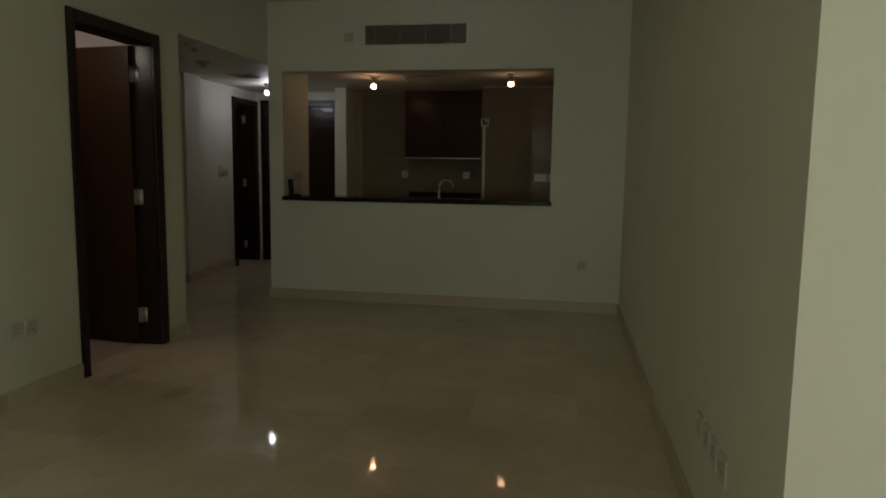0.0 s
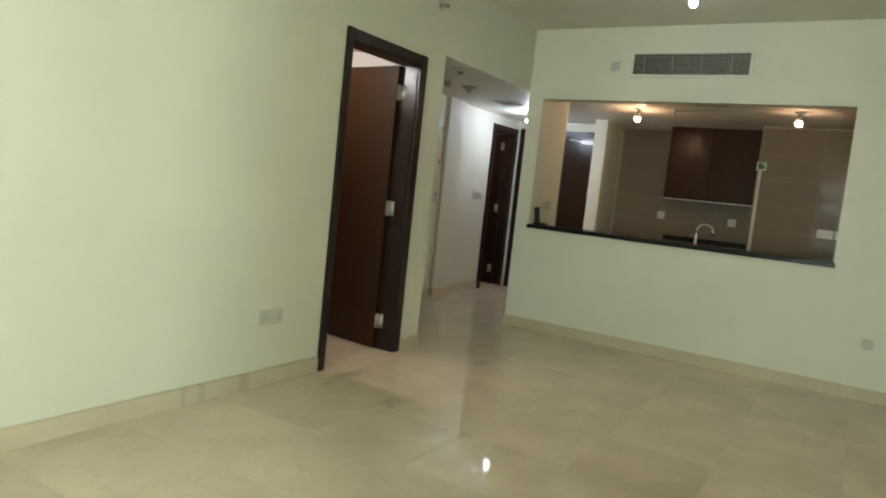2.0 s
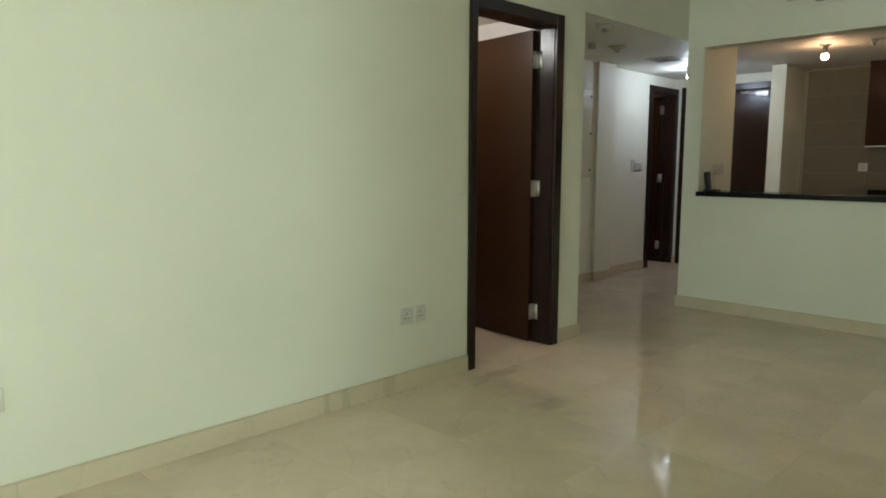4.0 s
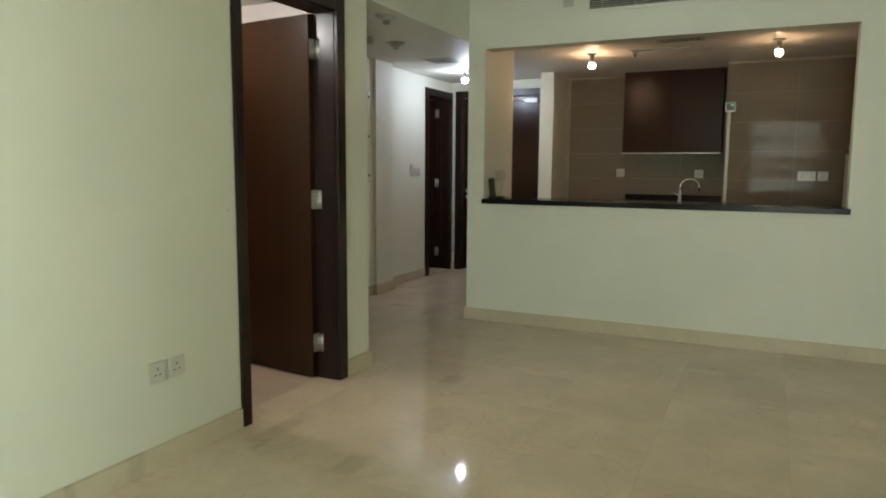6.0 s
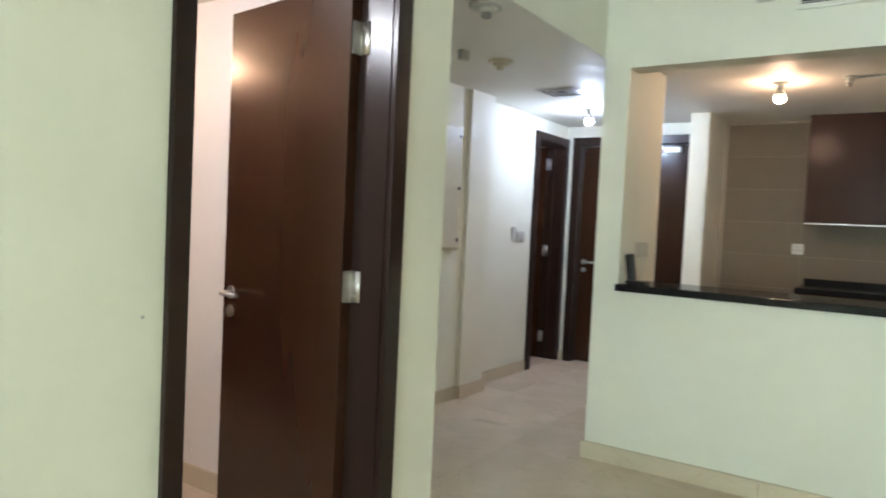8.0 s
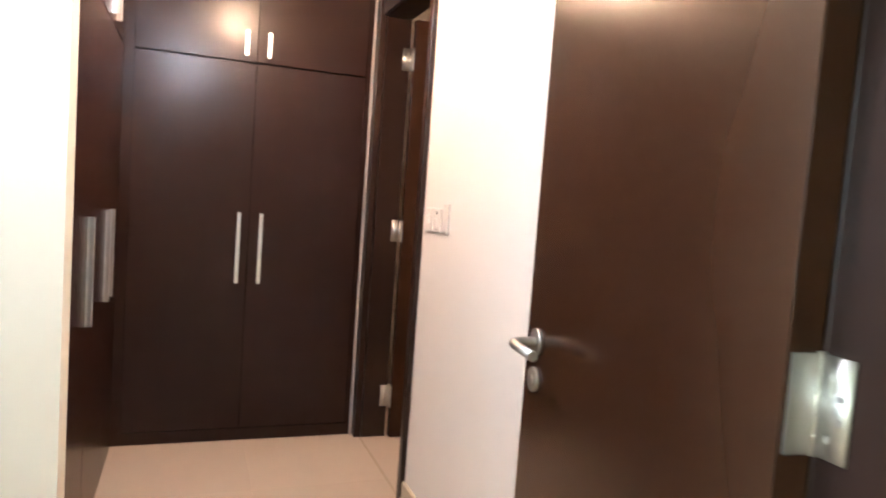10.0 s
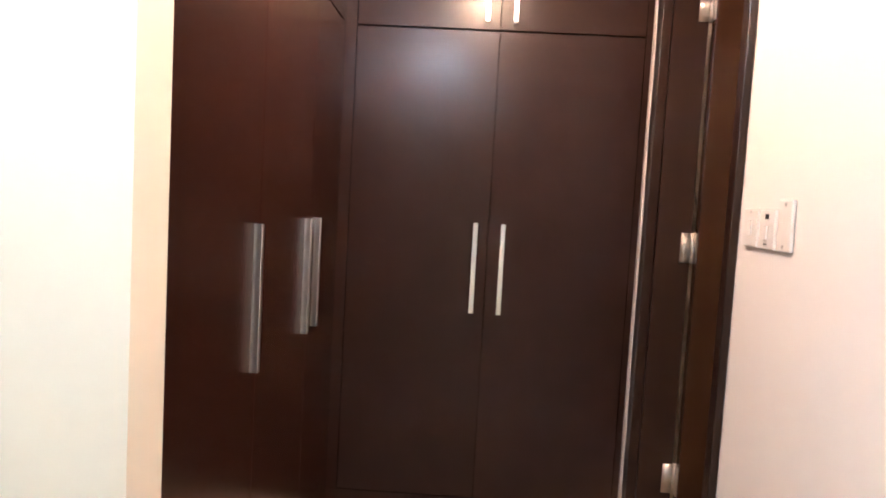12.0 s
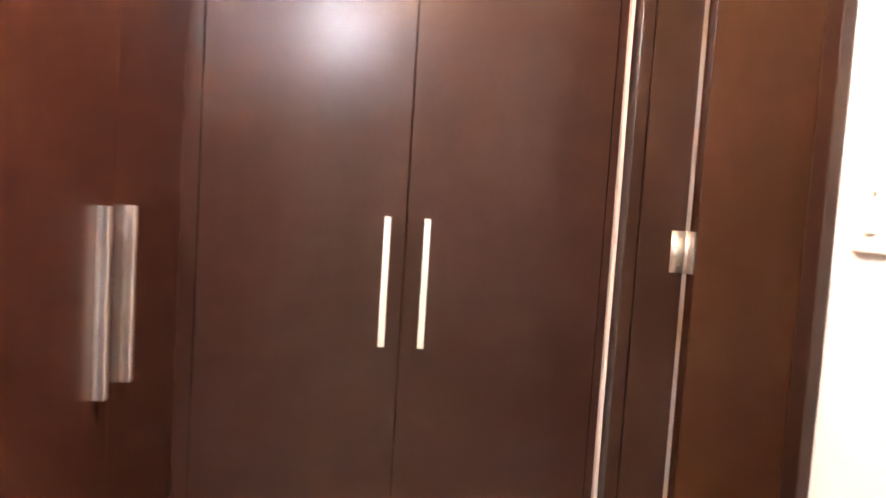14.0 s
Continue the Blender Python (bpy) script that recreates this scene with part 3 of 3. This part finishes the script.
def wall_grille(m, w, h):
    ob = thing("air_grille", m, "white slatted air grille high on the wall", "vent")
    f = 0.004
    o = 0.022
    part("frame", slab(-w / 2 - o, w / 2 + o, -0.012, -0.0005, h / 2 - f, h / 2 + o, 0.004), FLANGE, ob)
    part("frame", slab(-w / 2 - o, w / 2 + o, -0.012, -0.0005, -h / 2 - o, -h / 2 + f, 0.004), FLANGE, ob)
    part("frame", slab(-w / 2 - o, -w / 2 + f, -0.012, -0.0005, -h / 2 + f, h / 2 - f), FLANGE, ob)
    part("frame", slab(w / 2 - f, w / 2 + o, -0.012, -0.0005, -h / 2 + f, h / 2 - f), FLANGE, ob)
    # black sheet on the uncut wall, painted shade between the slats
    part("backing", slab(-w / 2 + f, w / 2 - f, -0.003, -0.0006, -h / 2 + f, h / 2 - f), SLAT_SHADE, ob)
    n = 12
    me = None
    for k in range(n):
        z = -h / 2 + f + (k + 0.5) * (h - 2 * f) / n
        if me is None:
            me = mesh_of("slat", slab(-w / 2 + f, w / 2 - f, -0.005, 0.005, -0.0020, 0.0020, 0.0008, 1), WHITE)
        sl = new("slat", me)
        sl.parent = ob
        sl.matrix_basis = pose(0, -0.0085, z, 8, 0, 0)
    for x in (-0.40 * w, -0.15 * w, 0.10 * w, 0.35 * w):
        part("bar", slab(x - 0.002, x + 0.002, -0.0050, -0.0032, -h / 2 + f, h / 2 - f), WHITE, ob)
    return ob


wall_grille(pose(1.408, 6.245, 2.452), 0.935, 0.178)


def ceiling_vent(m, w, inside):
    ob = thing("ceiling_vent", m, "square white ceiling air vent", "vent")
    for k in range(3):
        a = w / 2 - k * w * 0.14
        b = a - w * 0.09
        z0 = -0.010 - 0.003 * (2 - k)
        bm = bmesh.new()
        lo = [bm.verts.new((sx * a, sy * a, -0.003)) for sx, sy in ((-1, -1), (1, -1), (1, 1), (-1, 1))]
        li = [bm.verts.new((sx * b, sy * b, z0 * 0.5)) for sx, sy in ((-1, -1), (1, -1), (1, 1), (-1, 1))]
        up = [bm.verts.new((sx * b, sy * b, -0.003)) for sx, sy in ((-1, -1), (1, -1), (1, 1), (-1, 1))]
        for q in range(4):
            r = (q + 1) % 4
            bm.faces.new((lo[q], lo[r], li[r], li[q]))
            bm.faces.new((li[q], li[r], up[r], up[q]))
        part("blade", bm, GREY, ob)
    # dark sheet under the closed ceiling, its colour stands for shade between blades
    part("backing", slab(-w / 2 + 0.01, w / 2 - 0.01, -w / 2 + 0.01, w / 2 - 0.01, -0.0025, -0.0006), inside, ob)
    return ob


ceiling_vent(pose(-0.645, 7.10, LOW_H), 0.29, BLACK)
ceiling_vent(pose(1.50, 6.81, LOW_H), 0.35, DARK_GREY)

# ---- lamps ----


def bulb(m, kind, label, group, r=0.030):
    mat, colour, watts = kind
    ob = thing("bulb_lamp", m, label, "lamp", group)
    part("holder", lathe([(0.045, 0.0), (0.045, -0.008), (0.026, -0.014), (0.020, -0.020), (0.019, -0.052), (0.016, -0.056)]), WHITE, ob, "white ceiling lamp holder", True)
    prof = [(0.013, -0.054), (0.014, -0.062)]
    for k in range(1, 11):
        a = math.pi * k / 10
        prof.append((r * math.sin(max(a, 0.45)), -0.070 - r + r * math.cos(max(a, 0.45))))
    part("collar", lathe([(0.017, -0.050), (0.024, -0.062), (r * 0.78 + 0.004, -0.066 - r * 0.42), (r * 0.82 + 0.005, -0.069 - r * 0.42), (r * 0.82 + 0.0035, -0.070 - r * 0.42)]), WHITE, ob, "white opaque bulb body", True)
    part("bulb", lathe(prof, 14), mat, ob, "glowing bare bulb", True)
    data = bpy.data.lights.new("bulb_light", "POINT")
    data.energy, data.color, data.shadow_soft_size, data.use_soft_falloff = watts, colour, r + 0.003, False
    new("bulb_light", data).matrix_world = m @ pose(0, 0, -0.070 - r)
    return ob


bulb(pose(0.723, 7.288, LOW_H), BULB_KITCHEN, "bare warm bulb on the kitchen ceiling", "kitchen bulbs")
bulb(pose(2.195, 7.180, LOW_H), BULB_KITCHEN_DIM, "bare warm bulb on the kitchen ceiling", "kitchen bulbs")
bulb(pose(-0.72, 7.80, LOW_H), BULB_HALL, "bare cool white bulb on the hall ceiling", "hall bulb")
bulb(pose(1.60, 5.30, LIVE_H), BULB_LIVING, "bare cool white bulb on the living room ceiling", "living bulb")
bulb(pose(-2.05, 3.97, BED_H), BULB_BED, "bare warm bulb over the dressing corner", "bedroom bulbs")
bulb(pose(-0.62, 3.70, BED_H), BULB_BED_COOL, "bare cool white bulb inside the bedroom door", "bedroom bulbs")
bulb(pose(-2.55, 5.6, BED_H), BULB_BATH, "bare warm bulb in the bathroom", "bathroom bulb")
bulb(pose(-2.3, 8.3, LOW_H), BULB_BATH, "bare warm bulb in the side room", "side room bulb")

# ---- detectors and sprinklers ----


def detector(name, m, r, mat, label):
    ob = thing(name, m, label, "detector")
    part("base", lathe([(r, 0.0), (r, -0.008), (r * 0.92, -0.014)]), mat, ob, smooth=True)
    part("head", lathe([(r * 0.62, -0.014), (r * 0.55, -0.030), (r * 0.35, -0.034)]), mat, ob, smooth=True)
    part("cap", lathe([(r * 0.30, -0.034), (r * 0.30, -0.052), (r * 0.22, -0.056)]), DARK_GREY if mat is WHITE else mat, ob, smooth=True)
    return ob


detector("smoke_detector", pose(-0.14, 5.20, LOW_H - 0.012), 0.075, WHITE, "round white smoke detector on the hall ceiling")
detector("smoke_detector", pose(-0.60, 6.14, LOW_H), 0.075, IVORY, "yellowed round detector base on the hall ceiling")
detector("smoke_detector", pose(1.09, 7.27, LOW_H), 0.040, WHITE, "small white heat detector on the kitchen ceiling")
box_s = thing("sensor_box", pose(-0.67, 5.85, LOW_H), "small white sensor box on the hall ceiling", "sensor")
part("housing", slab(-0.022, 0.022, -0.03, 0.03, -0.055, -0.0005, 0.006), WHITE, box_s)
part("lens", slab(-0.014, 0.014, -0.0335, -0.029, -0.045, -0.018, 0.003), GREY, box_s)
cond = thing("conduit", pose(1.09, 7.27, LOW_H), "thin surface conduit on the kitchen ceiling", "conduit")
part("pipe", tube([(0.03, 0.0, -0.008), (0.25, -0.03, -0.007), (0.45, -0.06, -0.007)], 0.006, 8), GREY, cond)
spr = thing("sprinkler_head", pose(0, 4.60, 2.53, 0, 0, 0), "small chrome sidewall sprinkler head", "sprinkler")
sb = bmesh.new()
rod(sb, (0.0005, 0, 0), (0.006, 0, 0), 0.032, 20)
part("rose", sb, CHROME, spr, smooth=True)
sb = bmesh.new()
rod(sb, (0.006, 0, 0), (0.045, 0, 0), 0.010, 14)
box(sb, 0.045, 0.062, -0.014, 0.014, -0.012, 0.012)
part("nozzle", sb, DARK_GREY, spr)

# ---- hall: distribution board ----
db = thing("distribution_board", pose(-1.22, 6.50, 1.08, 0, 0, 90), "cream metal distribution board on the hall wall", "fuse box")
part("box", slab(-0.26, 0.20, -0.028, -0.0005, 0, 0.86, 0.004), IVORY, db)
part("lid", slab(-0.245, 0.185, -0.036, -0.0285, 0.015, 0.845, 0.004), plastic("cream enamel", (0.68, 0.64, 0.52)), db)
for z in (0.07, 0.43, 0.79):
    part("lock", slab(0.150, 0.172, -0.042, -0.0362, z - 0.012, z + 0.012, 0.002), BLACK, db)

# ---- kitchen ----
bar = thing("bar_counter", pose(0, 0, 0), "black polished granite slab on the serving hatch", "counter")
part("slab", slab(0.1405, 2.6445, 6.22, 6.62, 0.9465, 0.984, 0.004), GRANITE, bar)
part("nosing", slab(0.136, 2.662, 6.205, 6.2195, 0.9455, 0.984, 0.004), GRANITE, bar)
kc = thing("kitchen_counter", pose(0, 0, 0), "black granite kitchen worktop along the wall", "worktop")
part("slab", slab(0.76, 1.768, 8.25, 8.843, 0.872, 0.910, 0.004), GRANITE, kc)
part("upstand", slab(0.76, 1.765, 8.822, 8.843, 0.9105, 0.955, 0.002), GRANITE, kc)


def base_unit(x0, x1):
    ob = thing("base_cabinet", pose((x0 + x1) / 2, 8.27, 0), "dark veneered kitchen base cabinet under the worktop", "cabinet", "kitchen base cabinets")
    w = x1 - x0
    part("body", slab(-w / 2, w / 2, 0.0, 0.57, 0.1, 0.871), KITCH, ob)
    part("plinth", slab(-w / 2, w / 2, 0.05, 0.5, 0, 0.0995), BLACK, ob)
    d = part("door", slab(-w / 2 + 0.002, w / 2 - 0.002, -0.02, -0.0005, 0.105, 0.868, 0.0015), KITCH, ob)
    part("handle", slab(-0.08, 0.08, -0.035, -0.0205, 0.80, 0.812, 0.003), ALU, d)
    return ob


for x0, x1 in ((0.765, 1.265), (1.265, 1.765)):
    base_unit(x0, x1)
bb = thing("bar_base_cabinet", pose(0, 0, 0), "dark veneered base cabinet under the bar counter", "cabinet")
part("body", slab(0.15, 2.60, 6.3955, 6.60, 0.1, 0.946), KITCH, bb)
part("plinth", slab(0.15, 2.60, 6.3955, 6.57, 0, 0.0995), BLACK, bb)
uc = thing("wall_cabinet", pose(1.2415, 8.608, 1.393), "dark veneered wall cabinet with two doors and a pale bottom edge", "cabinet")
part("body", slab(-0.484, 0.484, 0.0, 0.235, 0.003, 0.838), KITCH, uc)
for x0, x1 in ((-0.484, -0.0), (0.0, 0.484)):
    part("door", slab(x0 + 0.0015, x1 - 0.0015, -0.02, -0.0005, 0.004, 0.836, 0.0015), KITCH, uc)
part("bottom_edge", slab(-0.484, 0.484, -0.022, 0.01, -0.006, 0.0025, 0.002), ALU, uc, "pale aluminium light rail")
# tap on the bar
tap = thing("kitchen_tap", pose(1.597, 6.50, 0.984), "chrome swan-neck kitchen tap on the bar counter", "tap")
part("base", lathe([(0.020, 0.0), (0.020, 0.006), (0.0135, 0.011), (0.0115, 0.085), (0.008, 0.092)]), CHROME, tap, smooth=True)
arc = [(0, 0, 0.075), (0, 0, 0.115)] + [(0.062 - 0.062 * math.cos(k * math.pi / 10), 0.02 * (1 - math.cos(k * math.pi / 10)), 0.115 + 0.055 * math.sin(k * math.pi / 10)) for k in range(1, 11)] + [(0.126, 0.04, 0.078)]
part("spout", tube(arc, 0.0065, 14), CHROME, tap, smooth=True)
part("lever", tube([(-0.012, 0.0, 0.05), (-0.03, 0.01, 0.06), (-0.055, 0.02, 0.072)], 0.004, 8), CHROME, tap, smooth=True)
# thermostat with its trunking
th = thing("thermostat", pose(1.815, 8.231, 1.808), "white wall thermostat with a green lit display", "thermostat")
part("housing", slab(-0.046, 0.046, -0.022, -0.0005, -0.044, 0.044, 0.005), WHITE, th)
part("face", slab(-0.032, 0.032, -0.0235, -0.0222, -0.03, 0.036), BLACK, th)
part("display", slab(0.004, 0.026, -0.0245, -0.0236, 0.012, 0.024), SCREEN, th, "small green display")
tr = thing("cable_trunking", pose(1.806, 8.231, 0.92), "white cable trunking under the thermostat", "trunking")
part("duct", slab(-0.014, 0.014, -0.012, -0.0005, 0.0, 0.843, 0.002), WHITE, tr)
# right hand side of the kitchen
hob_c = thing("side_counter", pose(0, 0, 0), "black granite side worktop", "worktop")
part("slab", slab(2.68, 3.275, 6.90, 8.225, 0.872, 0.910, 0.004), GRANITE, hob_c)
hb = thing("side_base_cabinet", pose(0, 0, 0), "dark veneered base cabinet under the side worktop", "cabinet")
part("body", slab(2.72, 3.275, 6.90, 8.22, 0.1, 0.871), KITCH, hb)
part("plinth", slab(2.78, 3.27, 6.90, 8.22, 0, 0.0995), BLACK, hb)
sc = thing("side_wall_cabinet", pose(0, 0, 0), "dark veneered tall wall cabinet beside the tiles", "cabinet")
part("body", slab(2.892, 3.275, 7.0, 8.225, 1.50, LOW_H - 0.005), KITCH, sc)
part("door", slab(2.87, 2.8915, 7.003, 7.61, 1.502, LOW_H - 0.008, 0.0015), KITCH, sc)
part("door", slab(2.87, 2.8915, 7.615, 8.222, 1.502, LOW_H - 0.008, 0.0015), KITCH, sc)
hood = bmesh.new()
vs = []
for z, x0, y0, y1 in ((1.39, 2.79, 7.45, 8.05), (1.42, 2.77, 7.43, 8.07), (1.47, 2.83, 7.5, 8.0), (1.498, 2.89, 7.55, 7.95)):
    vs.append([hood.verts.new(p) for p in ((x0, y0, z), (3.27, y0, z), (3.27, y1, z), (x0, y1, z))])
for a, b in zip(vs, vs[1:]):
    for k in range(4):
        hood.faces.new((a[k], a[(k + 1) % 4], b[(k + 1) % 4], b[k]))
hood.faces.new(vs[0])
hood.faces.new(vs[-1])
hd = thing("cooker_hood", pose(0, 0, 0), "dark bronze cooker hood under the wall cabinet", "hood")
part("canopy", hood, plastic("dark bronze enamel", (0.07, 0.055, 0.045)), hd)
bd = thing("white_panel", pose(2.778, 8.19, 0.9105), "white splash panel standing on the side worktop", "panel")
part("sheet", slab(0.0, 0.46, 0.0, 0.03, 0.0, 0.46, 0.004), WHITE, bd)
part("edge_strip", slab(-0.004, 0.46, -0.008, -0.0005, 0.0, 0.014), ALU, bd)

# phone on the bar
ph = thing("cordless_phone", pose(0.200, 6.33, 0.9845, 0, 0, 0), "black cordless phone upright in its cradle", "phone")
part("cradle", slab(-0.035, 0.075, -0.045, 0.045, 0.0, 0.018, 0.006), BLACK, ph)
hs = part("handset", slab(-0.024, 0.024, -0.014, 0.014, 0.0, 0.15, 0.009, 3), BLACK, ph)
hs.matrix_basis = pose(-0.012, 0, 0.012, -6, -10, 0)
cb = thing("phone_cable", pose(0, 0, 0), "thin white phone cable down the wall", "cable")
part("wire", tube([(0.146, 6.60, 1.14), (0.160, 6.62, 1.10), (0.158, 6.60, 1.04), (0.165, 6.52, 1.0), (0.19, 6.42, 0.988), (0.205, 6.385, 0.989)], 0.0035, 6), GREY, cb)
cb2 = thing("loose_cable", pose(0, 0, 0), "thin loose white cable end over the skirting", "cable")
part("wire", tube([(-1.30, 4.618, 0.20), (-1.29, 4.602, 0.205), (-1.265, 4.600, 0.19), (-1.25, 4.600, 0.16), (-1.255, 4.602, 0.125)], 0.003, 6), WHITE, cb2)

nail = thing("wall_nail", pose(0, 3.547, 1.028), "tiny dark nail head in the cream wall", "nail")
nb = bmesh.new()
rod(nb, (0.0002, 0, 0), (0.004, 0, 0), 0.004, 10)
part("head", nb, STEEL, nail)

# ---- tiles, last ----


def tile_mesh(w, h, t, mat, name="tile"):
    """A flat tile with a small arris, lying in x and y, top at z = 0."""
    bm = bmesh.new()
    e = 0.0005
    lo = [bm.verts.new((x, y, -t)) for x, y in ((0, 0), (w, 0), (w, h), (0, h))]
    md = [bm.verts.new((x, y, -e)) for x, y in ((0, 0), (w, 0), (w, h), (0, h))]
    up = [bm.verts.new((x, y, 0)) for x, y in ((e, e), (w - e, e), (w - e, h - e), (e, h - e))]
    for a, b in ((lo, md), (md, up)):
        for k in range(4):
            bm.faces.new((a[k], a[(k + 1) % 4], b[(k + 1) % 4], b[k]))
    bm.faces.new(up)
    return mesh_of(name, bm, mat)


MESHES = {}


def lay(parent, x0, x1, y0, y1, ox, oy, size, mat, gap=0.0008, base=None):
    """Tiles of one grid, cut at the edges of the field."""
    base = base or Matrix()
    sx, sy = size
    for i in range(math.floor((x0 - ox) / sx), math.ceil((x1 - ox) / sx)):
        for j in range(math.floor((y0 - oy) / sy), math.ceil((y1 - oy) / sy)):
            a, b = max(ox + i * sx, x0), min(ox + (i + 1) * sx, x1)
            c, d = max(oy + j * sy, y0), min(oy + (j + 1) * sy, y1)
            if b - a < 0.02 or d - c < 0.02:
                continue
            key = (round(b - a, 3), round(d - c, 3), mat.name)
            if key not in MESHES:
                MESHES[key] = tile_mesh(b - a - gap, d - c - gap, 0.01, mat)
            t = new("tile", MESHES[key])
            t.parent = parent
            t.matrix_basis = base @ pose(a + gap / 2, c + gap / 2, 0)


T = 0.552
FX, FY = 0.677, 3.37
lay(floor, 0.0, 3.28, -3.2, 6.245, FX, FY, (T, T), MARBLE)
lay(floor, 3.28, 5.2, -3.2, 1.64, FX, FY, (T, T), MARBLE)
lay(floor, -1.30, 0.0, 4.735, 8.715, FX, FY, (T, T), MARBLE)
lay(floor, -0.13, 0.0, 3.653, 4.395, FX, FY, (T, T), MARBLE)
lay(floor, 0.0, 3.28, 6.395, 8.86, FX, FY, (T, T), MARBLE)
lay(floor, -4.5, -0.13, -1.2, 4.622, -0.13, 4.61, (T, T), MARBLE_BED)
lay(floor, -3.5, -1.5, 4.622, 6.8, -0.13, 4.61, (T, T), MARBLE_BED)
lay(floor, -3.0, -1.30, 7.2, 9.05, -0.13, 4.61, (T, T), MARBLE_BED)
kw = bpy.data.objects["wall_kitchen_north"]
lay(kw, 0.108, 1.785, 0.0, 2.217, 0.118, 0.046, (0.6, 0.27), TAUPE, 0.0022, base=pose(0, 8.85, 0, 90, 0, 0))
lay(kw, 1.775, 3.28, 0.0, 2.217, 1.775, 0.046, (0.6, 0.27), TAUPE, 0.0022, base=pose(0, 8.237, 0, 90, 0, 0))
lay(kw, 8.25, 8.85, 0.0, 2.217, 8.25, 0.046, (0.6, 0.27), TAUPE, 0.0022, base=Matrix.Translation((1.775, 0, 0)) @ Matrix(((0, 0, -1, 0), (1, 0, 0, 0), (0, 1, 0, 0), (0, 0, 0, 1))))
